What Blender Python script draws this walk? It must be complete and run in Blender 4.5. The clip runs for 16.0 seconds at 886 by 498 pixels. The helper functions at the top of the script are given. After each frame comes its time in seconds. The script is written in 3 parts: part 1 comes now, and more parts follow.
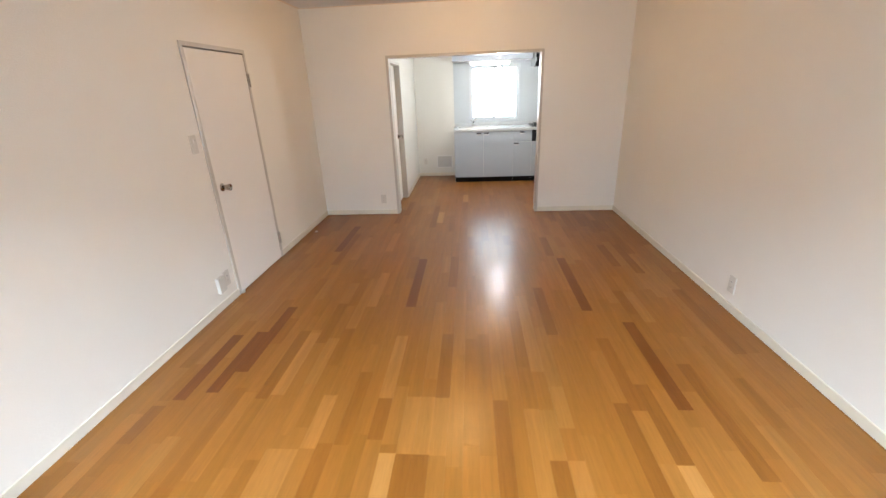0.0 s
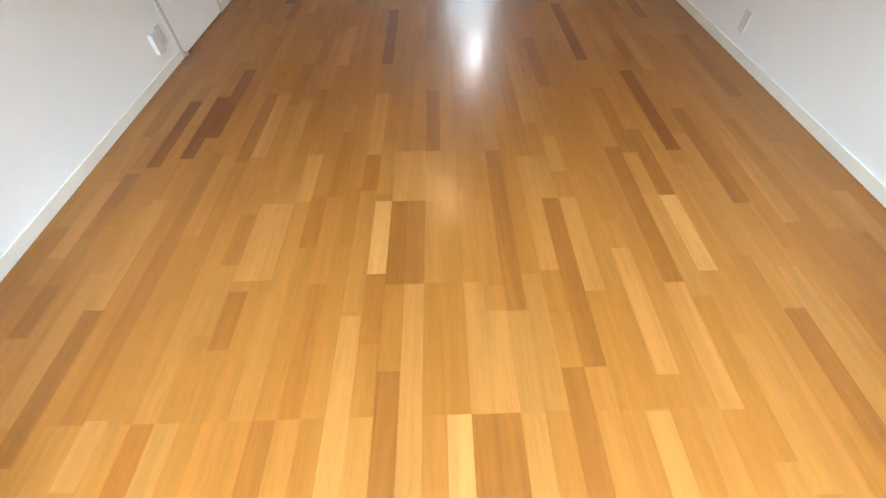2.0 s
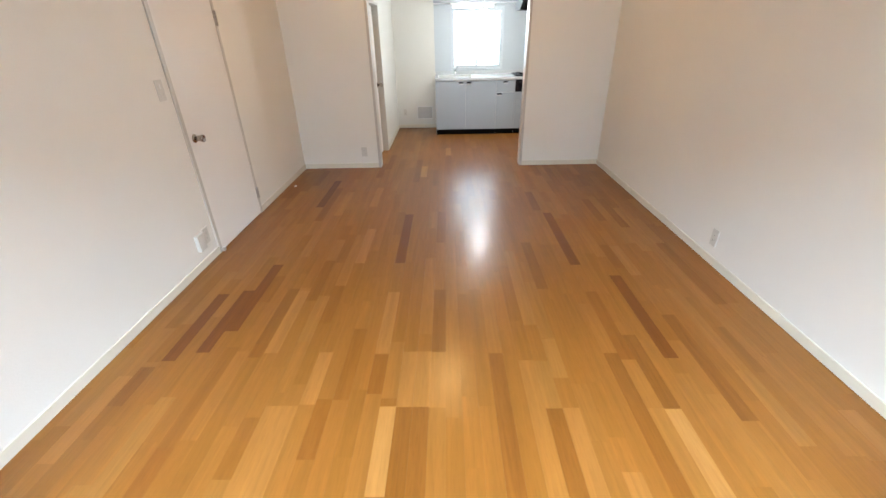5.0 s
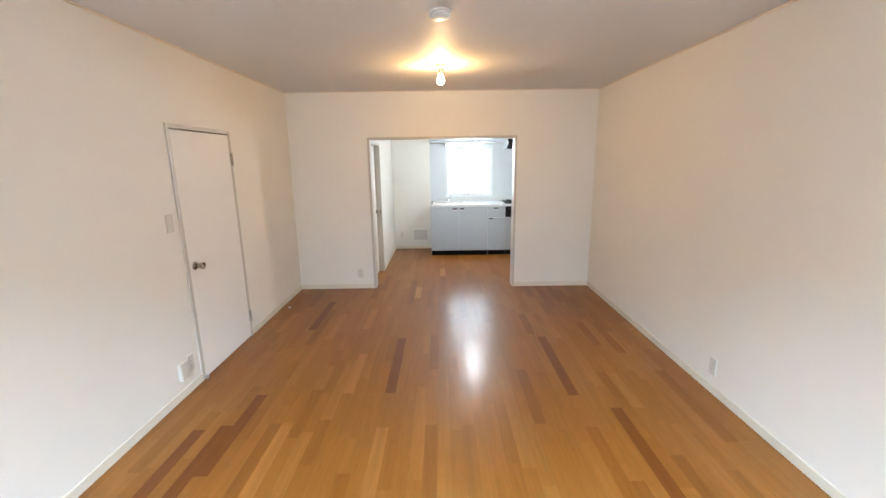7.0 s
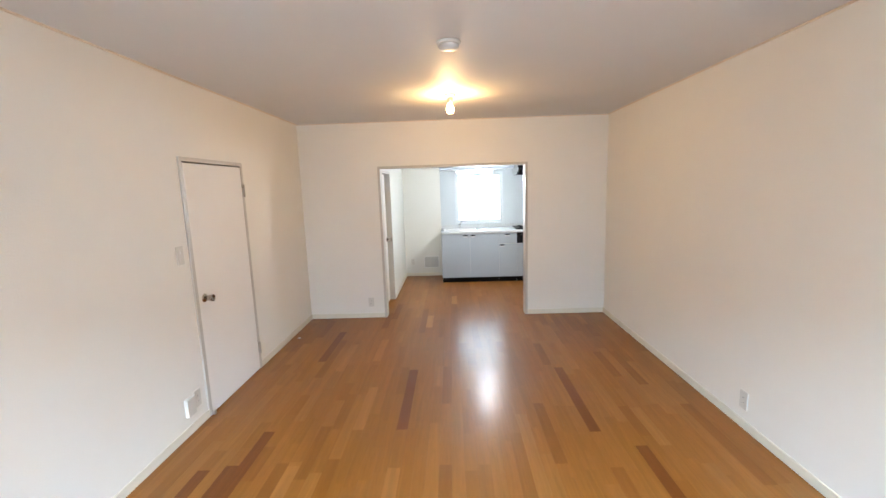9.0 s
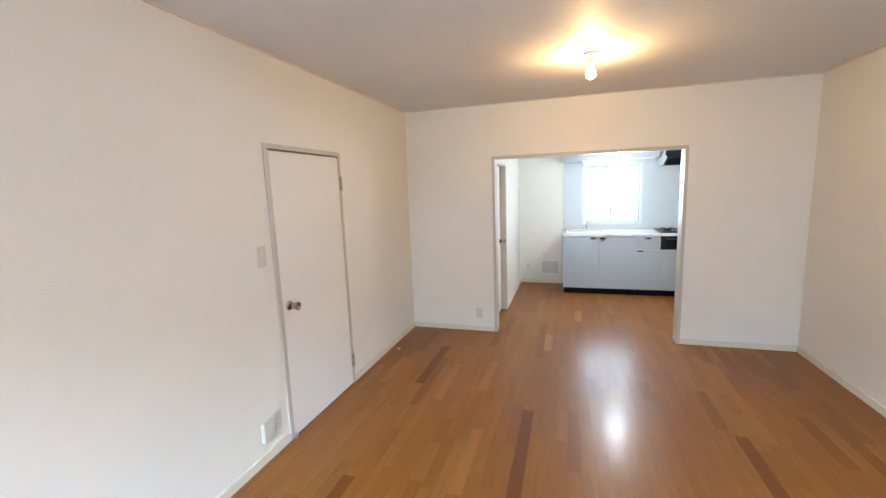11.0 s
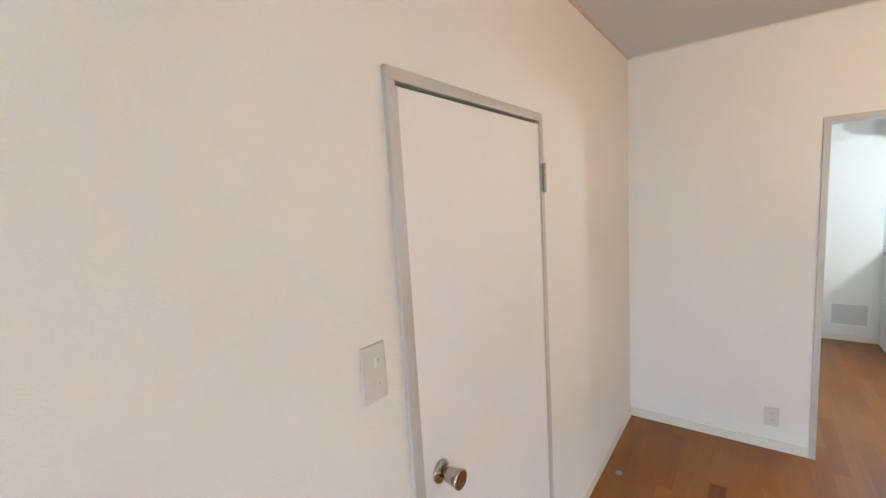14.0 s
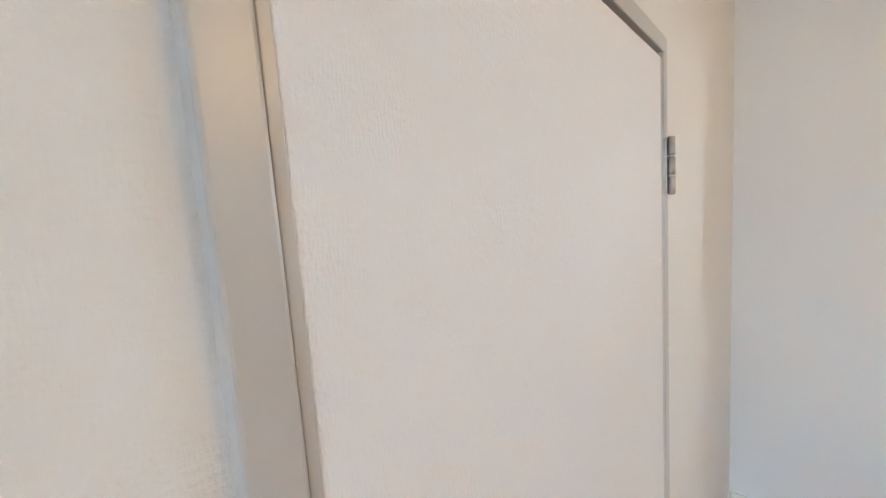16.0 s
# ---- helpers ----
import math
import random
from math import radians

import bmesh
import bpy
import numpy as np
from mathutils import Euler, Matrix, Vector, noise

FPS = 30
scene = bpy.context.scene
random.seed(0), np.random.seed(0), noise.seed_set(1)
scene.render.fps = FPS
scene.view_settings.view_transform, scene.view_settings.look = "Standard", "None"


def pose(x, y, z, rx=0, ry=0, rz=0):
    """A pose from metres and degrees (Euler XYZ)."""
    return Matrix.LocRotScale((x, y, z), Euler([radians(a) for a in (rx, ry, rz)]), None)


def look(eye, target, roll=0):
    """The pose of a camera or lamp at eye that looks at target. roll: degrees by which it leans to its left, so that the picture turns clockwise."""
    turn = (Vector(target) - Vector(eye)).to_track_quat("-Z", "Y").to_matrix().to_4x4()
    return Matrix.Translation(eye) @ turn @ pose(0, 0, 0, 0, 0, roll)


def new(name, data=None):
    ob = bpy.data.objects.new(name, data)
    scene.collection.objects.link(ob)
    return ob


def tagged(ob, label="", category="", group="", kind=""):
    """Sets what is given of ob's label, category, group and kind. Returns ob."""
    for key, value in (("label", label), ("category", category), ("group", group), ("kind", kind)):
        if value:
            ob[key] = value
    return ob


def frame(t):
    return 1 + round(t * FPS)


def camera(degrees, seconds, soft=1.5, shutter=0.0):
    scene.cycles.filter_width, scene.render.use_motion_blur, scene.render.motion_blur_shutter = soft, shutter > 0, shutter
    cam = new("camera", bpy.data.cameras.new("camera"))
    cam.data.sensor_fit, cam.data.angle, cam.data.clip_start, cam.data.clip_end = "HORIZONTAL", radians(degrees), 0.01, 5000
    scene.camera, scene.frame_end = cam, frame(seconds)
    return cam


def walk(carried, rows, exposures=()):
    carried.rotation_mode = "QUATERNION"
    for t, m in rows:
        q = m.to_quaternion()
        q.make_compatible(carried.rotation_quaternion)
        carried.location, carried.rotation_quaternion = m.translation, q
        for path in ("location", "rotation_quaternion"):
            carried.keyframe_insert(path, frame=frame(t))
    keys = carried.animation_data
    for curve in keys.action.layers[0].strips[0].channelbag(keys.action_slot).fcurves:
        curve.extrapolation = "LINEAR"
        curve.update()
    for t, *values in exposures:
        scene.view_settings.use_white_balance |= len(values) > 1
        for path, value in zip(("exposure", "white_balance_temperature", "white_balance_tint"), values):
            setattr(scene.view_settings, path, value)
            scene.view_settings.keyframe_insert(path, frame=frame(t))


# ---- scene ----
cam = camera(94.3, 16.0)
PATH = [
    (0, (1.912, 0.385, 1.53), (1.768, 2.24, 0.797), -2.3),
    (0.5, (1.888, 0.377, 1.48), (1.833, 2.129, 0.516), -2.4),
    (1, (1.842, 0.386, 1.415), (1.813, 1.988, 0.217), -2.4),
    (1.5, (1.823, 0.389, 1.353), (1.799, 1.828, -0.036), -2.6),
    (2, (1.802, 0.368, 1.3), (1.779, 1.651, -0.235), -2.8),
    (2.5, (1.799, 0.349, 1.267), (1.768, 1.541, -0.339), -3.2),
    (3, (1.795, 0.359, 1.279), (1.763, 1.604, -0.286), -2.9),
    (3.5, (1.797, 0.384, 1.341), (1.763, 1.772, -0.098), -2.5),
    (4, (1.812, 0.406, 1.405), (1.768, 1.943, 0.126), -2.1),
    (4.5, (1.804, 0.417, 1.47), (1.765, 2.085, 0.367), -1.6),
    (7, (1.83, 0.44, 1.617), (1.83, 2.394, 1.192), -0.8),
    (7.5, (1.826, 0.443, 1.641), (1.811, 2.415, 1.307), -1.2),
    (8, (1.829, 0.443, 1.652), (1.806, 2.422, 1.359), -1.6),
    (10.5, (1.759, 0.962, 1.58), (1.409, 2.906, 1.267), -2.3),
    (11, (1.702, 1.236, 1.583), (1.118, 3.126, 1.29), -2.1),
    (11.5, (1.614, 1.508, 1.581), (0.817, 3.32, 1.299), -2.2),
    (12, (1.473, 1.75, 1.568), (0.523, 3.488, 1.292), -2.4),
    (12.5, (1.286, 1.962, 1.575), (0.227, 3.638, 1.309), -2.9),
    (13, (1.083, 2.189, 1.569), (-0.044, 3.82, 1.308), -3.4),
    (13.5, (0.866, 2.392, 1.567), (-0.299, 3.997, 1.31), -3.6),
    (14, (0.637, 2.604, 1.583), (-0.557, 4.191, 1.348), -3.5),
    (14.5, (0.464, 2.829, 1.593), (-0.767, 4.391, 1.383), -3.6),
    (15, (0.328, 3.018, 1.59), (-0.909, 4.576, 1.384), -3.5),
    (15.5, (0.225, 3.147, 1.598), (-1.037, 4.683, 1.383), -3.5),
    (16, (0.179, 3.214, 1.608), (-1.1, 4.734, 1.377), -4.0),
]
EXPOSURE = ((0, 0.34, 6450, 12), (1, 0.30, 6350, 11), (2.5, 0.25, 6050, 8), (4, 0.32, 6250, 10), (8, 0.50, 6050, 9), (10.5, 0.53, 5850, 8), (12, 0.56, 5700, 7), (14, 0.64, 5550, 6), (15, 0.72, 5300, 4), (16, 0.68, 5150, 3))
walk(cam, [(t, look(eye, target, roll)) for t, eye, target, roll in PATH], EXPOSURE)

# ---- world, sun, large lights ----
world = bpy.data.worlds.new("sky")
scene.world = world
world.use_nodes = True
wn = world.node_tree.nodes
sky = wn.new("ShaderNodeTexSky")
sky.sky_type = "NISHITA"
sky.sun_disc = False
sky.sun_elevation, sky.sun_rotation = radians(40), radians(150)
world.node_tree.links.new(sky.outputs[0], wn["Background"].inputs[0])
wn["Background"].inputs[1].default_value = 0.08

# the overcast sky as it shines down through the balcony window behind the walker
sky_lamp = bpy.data.lights.new("sky_light", "AREA")
sky_lamp.shape, sky_lamp.size, sky_lamp.size_y = "RECTANGLE", 0.9, 0.9
sky_lamp.energy, sky_lamp.color = 730, (0.64, 0.82, 1.0)
new("sky_light", sky_lamp).matrix_world = look((1.85, -2.6, 2.75), (1.85, 1.2, 0.2))
# and its level light through the same opening
pane_lamp = bpy.data.lights.new("window_light", "AREA")
pane_lamp.shape, pane_lamp.size, pane_lamp.size_y = "RECTANGLE", 1.8, 1.7
pane_lamp.energy, pane_lamp.color = 28, (0.88, 0.94, 1.0)
new("window_light", pane_lamp).matrix_world = look((1.85, -0.70, 0.96), (1.85, 2.0, 0.96))

BULB_GLOW, TUBE_GLOW, KITCHEN_GLOW, BACKDROP_GLOW = 480, 6, 400, 7.0

# ---- materials ----


def material(name, color, rough=0.5, metal=0.0, vary=0.06, scale=6.0, bump=0.0, bump_scale=200.0, stretch=(1, 1, 1), coat=0.0, rough_vary=0.0):
    m = bpy.data.materials.new(name)
    m.use_nodes = True
    n, l = m.node_tree.nodes, m.node_tree.links
    b = n["Principled BSDF"]
    co = n.new("ShaderNodeTexCoord")
    tex = n.new("ShaderNodeTexNoise")
    tex.inputs["Scale"].default_value, tex.inputs["Detail"].default_value = scale, 6
    l.new(co.outputs["Object"], tex.inputs["Vector"])
    ramp = n.new("ShaderNodeMapRange")
    ramp.inputs[1].default_value, ramp.inputs[2].default_value = 0.3, 0.7
    ramp.inputs[3].default_value, ramp.inputs[4].default_value = 1 - vary, 1 + vary
    l.new(tex.outputs["Fac"], ramp.inputs[0])
    mul = n.new("ShaderNodeVectorMath")
    mul.operation = "SCALE"
    mul.inputs[0].default_value = color
    l.new(ramp.outputs[0], mul.inputs["Scale"])
    l.new(mul.outputs[0], b.inputs["Base Color"])
    b.inputs["Roughness"].default_value, b.inputs["Metallic"].default_value = rough, metal
    b.inputs["Coat Weight"].default_value, b.inputs["Coat Roughness"].default_value = coat, 0.12
    if rough_vary:
        rr = n.new("ShaderNodeMapRange")
        rr.inputs[1].default_value, rr.inputs[2].default_value = 0.3, 0.7
        rr.inputs[3].default_value, rr.inputs[4].default_value = rough - rough_vary, rough + rough_vary
        l.new(tex.outputs["Fac"], rr.inputs[0])
        l.new(rr.outputs[0], b.inputs["Roughness"])
    if bump:
        mp = n.new("ShaderNodeMapping")
        mp.inputs["Scale"].default_value = stretch
        l.new(co.outputs["Object"], mp.inputs[0])
        fine = n.new("ShaderNodeTexNoise")
        fine.inputs["Scale"].default_value, fine.inputs["Detail"].default_value = bump_scale, 3
        l.new(mp.outputs[0], fine.inputs["Vector"])
        bp = n.new("ShaderNodeBump")
        bp.inputs["Strength"].default_value, bp.inputs["Distance"].default_value = bump, 0.001
        l.new(fine.outputs["Fac"], bp.inputs["Height"])
        l.new(bp.outputs[0], b.inputs["Normal"])
    return m


def wallpaper(name, color, strength=0.5, warp=0.35):
    """Embossed vinyl paper: short woven weft blobs over a fine vertical warp."""
    m = material(name, color, 0.62, vary=0.015, scale=1.7)
    n, l = m.node_tree.nodes, m.node_tree.links
    co = n.new("ShaderNodeTexCoord")
    heights = []
    for stretch, scale in (((1.0, 1.0, 2.6), 105), ((2.4, 2.4, 0.8), 210)):
        mp = n.new("ShaderNodeMapping")
        mp.inputs["Scale"].default_value = stretch
        l.new(co.outputs["Object"], mp.inputs[0])
        t = n.new("ShaderNodeTexNoise")
        t.inputs["Scale"].default_value, t.inputs["Detail"].default_value = scale, 2
        l.new(mp.outputs[0], t.inputs["Vector"])
        heights.append(t)
    add = n.new("ShaderNodeMath")
    add.operation = "MULTIPLY_ADD"
    add.inputs[1].default_value = warp
    l.new(heights[1].outputs["Fac"], add.inputs[0])
    l.new(heights[0].outputs["Fac"], add.inputs[2])
    bp = n.new("ShaderNodeBump")
    bp.inputs["Strength"].default_value, bp.inputs["Distance"].default_value = strength, 0.0018
    l.new(add.outputs[0], bp.inputs["Height"])
    l.new(bp.outputs[0], n["Principled BSDF"].inputs["Normal"])
    return m


TONES = ((0.0, (0.189, 0.062, 0.0081)), (0.15, (0.213, 0.078, 0.0109)), (0.5, (0.226, 0.083, 0.0126)), (0.85, (0.237, 0.092, 0.0154)), (1.0, (0.250, 0.103, 0.0191)))
# the five tones of the strips that stand out, darkest first
TONE_ENDS = (((0.123, 0.034, 0.0039), (0.139, 0.040, 0.0050)), ((0.170, 0.058, 0.0077), (0.182, 0.062, 0.0086)), ((0.211, 0.076, 0.0101), (0.220, 0.079, 0.0113)),
             ((0.260, 0.104, 0.0190), (0.271, 0.110, 0.0219)), ((0.321, 0.140, 0.0321), (0.328, 0.145, 0.0345)))


def plank_material(name, singly, stops=TONES):
    """Varnished oak strip: tone by piece, long grain, worn gloss."""
    m = bpy.data.materials.new(name)
    m.use_nodes = True
    n, l = m.node_tree.nodes, m.node_tree.links
    b = n["Principled BSDF"]
    if singly:
        rnd = n.new("ShaderNodeObjectInfo").outputs["Random"]
    else:
        rnd = n.new("ShaderNodeNewGeometry").outputs["Random Per Island"]
    ramp = n.new("ShaderNodeValToRGB")
    e = ramp.color_ramp.elements
    e[0].position, e[0].color = stops[0][0], (*stops[0][1], 1)
    e[1].position, e[1].color = stops[-1][0], (*stops[-1][1], 1)
    for p, c in stops[1:-1]:
        e.new(p).color = (*c, 1)
    l.new(rnd, ramp.inputs[0])
    geo = n.new("ShaderNodeNewGeometry")
    mp = n.new("ShaderNodeMapping")
    mp.inputs["Scale"].default_value = (34, 1.6, 34)
    off = n.new("ShaderNodeVectorMath")
    off.operation = "MULTIPLY_ADD"
    comb = n.new("ShaderNodeCombineXYZ")
    l.new(rnd, comb.inputs[1])
    off.inputs[1].default_value = (1, 1, 1)
    l.new(geo.outputs["Position"], off.inputs[0])
    scl = n.new("ShaderNodeVectorMath")
    scl.operation = "SCALE"
    scl.inputs["Scale"].default_value = 37.0
    l.new(comb.outputs[0], scl.inputs[0])
    l.new(scl.outputs[0], off.inputs[2])
    l.new(off.outputs[0], mp.inputs[0])
    grain = n.new("ShaderNodeTexNoise")
    grain.inputs["Scale"].default_value, grain.inputs["Detail"].default_value, grain.inputs["Distortion"].default_value = 1.0, 5, 1.2
    l.new(mp.outputs[0], grain.inputs["Vector"])
    mr = n.new("ShaderNodeMapRange")
    mr.inputs[1].default_value, mr.inputs[2].default_value = 0.25, 0.75
    mr.inputs[3].default_value, mr.inputs[4].default_value = 0.80, 1.15
    broad = n.new("ShaderNodeTexNoise")
    broad.inputs["Scale"].default_value, broad.inputs["Detail"].default_value, broad.inputs["Distortion"].default_value = 0.16, 3, 2.5
    l.new(mp.outputs[0], broad.inputs["Vector"])
    both = n.new("ShaderNodeMix")
    both.inputs[0].default_value = 0.45
    l.new(grain.outputs["Fac"], both.inputs[2])
    l.new(broad.outputs["Fac"], both.inputs[3])
    l.new(both.outputs[0], mr.inputs[0])
    mul = n.new("ShaderNodeVectorMath")
    mul.operation = "SCALE"
    pm = n.new("ShaderNodeMapping")
    pm.inputs["Scale"].default_value = (190, 13, 190)
    l.new(off.outputs[0], pm.inputs[0])
    pores = n.new("ShaderNodeTexNoise")
    pores.inputs["Scale"].default_value, pores.inputs["Detail"].default_value, pores.inputs["Distortion"].default_value = 1.0, 2, 0.4
    l.new(pm.outputs[0], pores.inputs["Vector"])
    pr = n.new("ShaderNodeMapRange")
    pr.inputs[1].default_value, pr.inputs[2].default_value = 0.30, 0.52
    pr.inputs[3].default_value, pr.inputs[4].default_value = 0.93, 1.015
    l.new(pores.outputs["Fac"], pr.inputs[0])
    depth = n.new("ShaderNodeMath")
    depth.operation = "MULTIPLY"
    l.new(mr.outputs[0], depth.inputs[0])
    l.new(pr.outputs[0], depth.inputs[1])
    l.new(ramp.outputs[0], mul.inputs[0])
    l.new(depth.outputs[0], mul.inputs["Scale"])
    l.new(mul.outputs[0], b.inputs["Base Color"])
    wear = n.new("ShaderNodeTexNoise")
    wear.inputs["Scale"].default_value, wear.inputs["Detail"].default_value = 2.2, 6
    l.new(geo.outputs["Position"], wear.inputs["Vector"])
    wr = n.new("ShaderNodeMapRange")
    wr.inputs[1].default_value, wr.inputs[2].default_value = 0.3, 0.75
    wr.inputs[3].default_value, wr.inputs[4].default_value = 0.40, 0.46
    l.new(wear.outputs["Fac"], wr.inputs[0])
    l.new(wr.outputs[0], b.inputs["Roughness"])
    b.inputs["IOR"].default_value = 1.12
    b.inputs["Coat Weight"].default_value, b.inputs["Coat IOR"].default_value, b.inputs["Coat Roughness"].default_value = 0.62, 1.50, 0.24
    bp = n.new("ShaderNodeBump")
    bp.inputs["Strength"].default_value, bp.inputs["Distance"].default_value = 0.05, 0.0006
    l.new(grain.outputs["Fac"], bp.inputs["Height"])
    l.new(bp.outputs[0], b.inputs["Normal"])
    return m


def glass(name, rough, color=(0.9, 0.96, 1.0)):
    m = bpy.data.materials.new(name)
    m.use_nodes = True
    b = m.node_tree.nodes["Principled BSDF"]
    b.inputs["Base Color"].default_value = (*color, 1)
    b.inputs["Transmission Weight"].default_value, b.inputs["Roughness"].default_value = 1.0, rough
    return m


def lamp_material(name, color, strength):
    m = bpy.data.materials.new(name)
    m.use_nodes = True
    b = m.node_tree.nodes["Principled BSDF"]
    b.inputs["Base Color"].default_value = (0.02, 0.02, 0.02, 1)
    b.inputs["Emission Color"].default_value = (*color, 1)
    b.inputs["Emission Strength"].default_value = strength
    return m


PAPER = wallpaper("wallpaper", (0.73, 0.702, 0.642), 0.60)
CEIL = wallpaper("ceiling_paper", (0.64, 0.625, 0.61), 0.3)
KITCHEN_PAPER = wallpaper("kitchen_wallpaper", (0.66, 0.65, 0.60), 0.4)
PANEL = material("glossy_wall_panel", (0.45, 0.49, 0.515), 0.38, vary=0.02, scale=3)
LEAF = wallpaper("door_leaf_paper", (0.745, 0.72, 0.68), 0.55, 0.9)
FRAME = material("greige_door_frame", (0.475, 0.445, 0.395), 0.34, vary=0.03, bump=0.06, bump_scale=90)
BASE = material("cream_skirting", (0.64, 0.595, 0.49), 0.45, vary=0.04, scale=4)
TAN = material("tan_ceiling_trim", (0.66, 0.55, 0.42), 0.5, vary=0.05)
SUBFLOOR = material("dark_joint_filler", (0.14, 0.055, 0.015), 0.7)
PLANK = plank_material("oak_strip", True)
PLANK_REST = plank_material("oak_strip_rest", False)
TONED = [plank_material(n, True, ((0.0, a), (1.0, b))) for n, (a, b) in zip(("umber_oak_strip", "dark_oak_strip", "amber_oak_strip", "pale_oak_strip", "bleached_oak_strip"), TONE_ENDS)]
PLATE = material("ivory_plastic", (0.575, 0.55, 0.495), 0.4, vary=0.02)
WHITE_PLASTIC = material("white_plastic", (0.70, 0.70, 0.68), 0.35, vary=0.02)
CHROME = material("chrome", (0.44, 0.40, 0.36), 0.10, 1.0, vary=0.12, scale=40)
TAPM = material("bright_chrome", (0.80, 0.81, 0.82), 0.24, 1.0, vary=0.04, scale=40)
SATIN = material("satin_nickel_plate", (0.50, 0.51, 0.52), 0.42, 0.25, vary=0.05, scale=40)
STEEL = material("brushed_steel", (0.66, 0.66, 0.65), 0.32, 1.0, vary=0.06, scale=30, bump=0.05, bump_scale=300, stretch=(1, 8, 1))
HINGE = material("dull_nickel", (0.42, 0.39, 0.35), 0.38, 1.0, vary=0.1, scale=60)
BLACK = material("black_enamel", (0.012, 0.012, 0.014), 0.25, vary=0.1)
BLACK.node_tree.nodes["Principled BSDF"].inputs["IOR"].default_value = 1.22
KICK = material("black_kickboard", (0.006, 0.006, 0.007), 0.85, vary=0.1)
KICK.node_tree.nodes["Principled BSDF"].inputs["IOR"].default_value = 1.12
SLOT = material("dark_slot", (0.03, 0.03, 0.03), 0.6)
CABINET = material("pale_grey_blue_laminate", (0.315, 0.35, 0.385), 0.35, vary=0.02, scale=3)
CABINET_SIDE = material("white_melamine", (0.56, 0.57, 0.56), 0.4, vary=0.02)
WORKTOP = material("white_worktop", (0.50, 0.52, 0.53), 0.2, vary=0.03, scale=9)
ALU = material("white_aluminium", (0.52, 0.56, 0.58), 0.35, vary=0.02)
GREY = material("grey_metal", (0.40, 0.42, 0.44), 0.35, 0.6, vary=0.05)
GRILLE = material("grey_grille", (0.50, 0.49, 0.46), 0.5, vary=0.04)
FROSTED = glass("frosted_glass", 0.45)
FROSTED.node_tree.nodes["Principled BSDF"].inputs["IOR"].default_value = 1.12
CLEAR = glass("window_glass", 0.0, (1, 1, 1))
DAY = lamp_material("bright_overcast_outside", (0.84, 0.95, 1.0), BACKDROP_GLOW)
BULB = lamp_material("lit_bulb", (1.0, 0.59, 0.23), BULB_GLOW)
TUBE = lamp_material("lit_tube", (0.80, 0.95, 1.0), TUBE_GLOW)
KLAMP = lamp_material("lit_lamp", (1.0, 0.98, 0.93), KITCHEN_GLOW)

# ---- mesh helpers ----


def box(bm, x0, x1, y0, y1, z0, z1, bevel=0.0):
    m = Matrix.Translation(((x0 + x1) / 2, (y0 + y1) / 2, (z0 + z1) / 2)) @ Matrix.Diagonal((x1 - x0, y1 - y0, z1 - z0, 1))
    made = bmesh.ops.create_cube(bm, size=1.0, matrix=m)["verts"]
    if bevel:
        edges = list({e for v in made for e in v.link_edges})
        bmesh.ops.bevel(bm, geom=edges, offset=bevel, segments=2, profile=0.6, affect="EDGES")
    return bm


def lathe(bm, profile, at, axis="z", steps=28):
    """A turned solid: profile rows are (radius, height along the axis)."""
    rings = []
    for r, h in profile:
        ring = []
        for i in range(steps):
            a = 2 * math.pi * i / steps
            u, v = max(r, 1e-5) * math.cos(a), max(r, 1e-5) * math.sin(a)
            p = {"z": (u, v, h), "x": (h, u, v), "y": (v, h, u)}[axis]
            ring.append(bm.verts.new(Vector(at) + Vector(p)))
        rings.append(ring)
    for a, b in zip(rings, rings[1:]):
        for i in range(steps):
            j = (i + 1) % steps
            f = bm.faces.new((a[i], a[j], b[j], b[i]))
            f.smooth = True
    bm.faces.new(rings[0][::-1])
    bm.faces.new(rings[-1])
    bmesh.ops.recalc_face_normals(bm, faces=bm.faces)
    return bm


def tube(bm, points, r, steps=10):
    """A round bar along points."""
    pts = [Vector(p) for p in points]
    rings = []
    for i, p in enumerate(pts):
        d = (pts[min(i + 1, len(pts) - 1)] - pts[max(i - 1, 0)]).normalized()
        q = d.to_track_quat("Z", "Y")
        rings.append([bm.verts.new(p + q @ Vector((r * math.cos(2 * math.pi * k / steps), r * math.sin(2 * math.pi * k / steps), 0))) for k in range(steps)])
    for a, b in zip(rings, rings[1:]):
        for i in range(steps):
            f = bm.faces.new((a[i], a[(i + 1) % steps], b[(i + 1) % steps], b[i]))
            f.smooth = True
    bm.faces.new(rings[0][::-1])
    bm.faces.new(rings[-1])
    bmesh.ops.recalc_face_normals(bm, faces=bm.faces)
    return bm


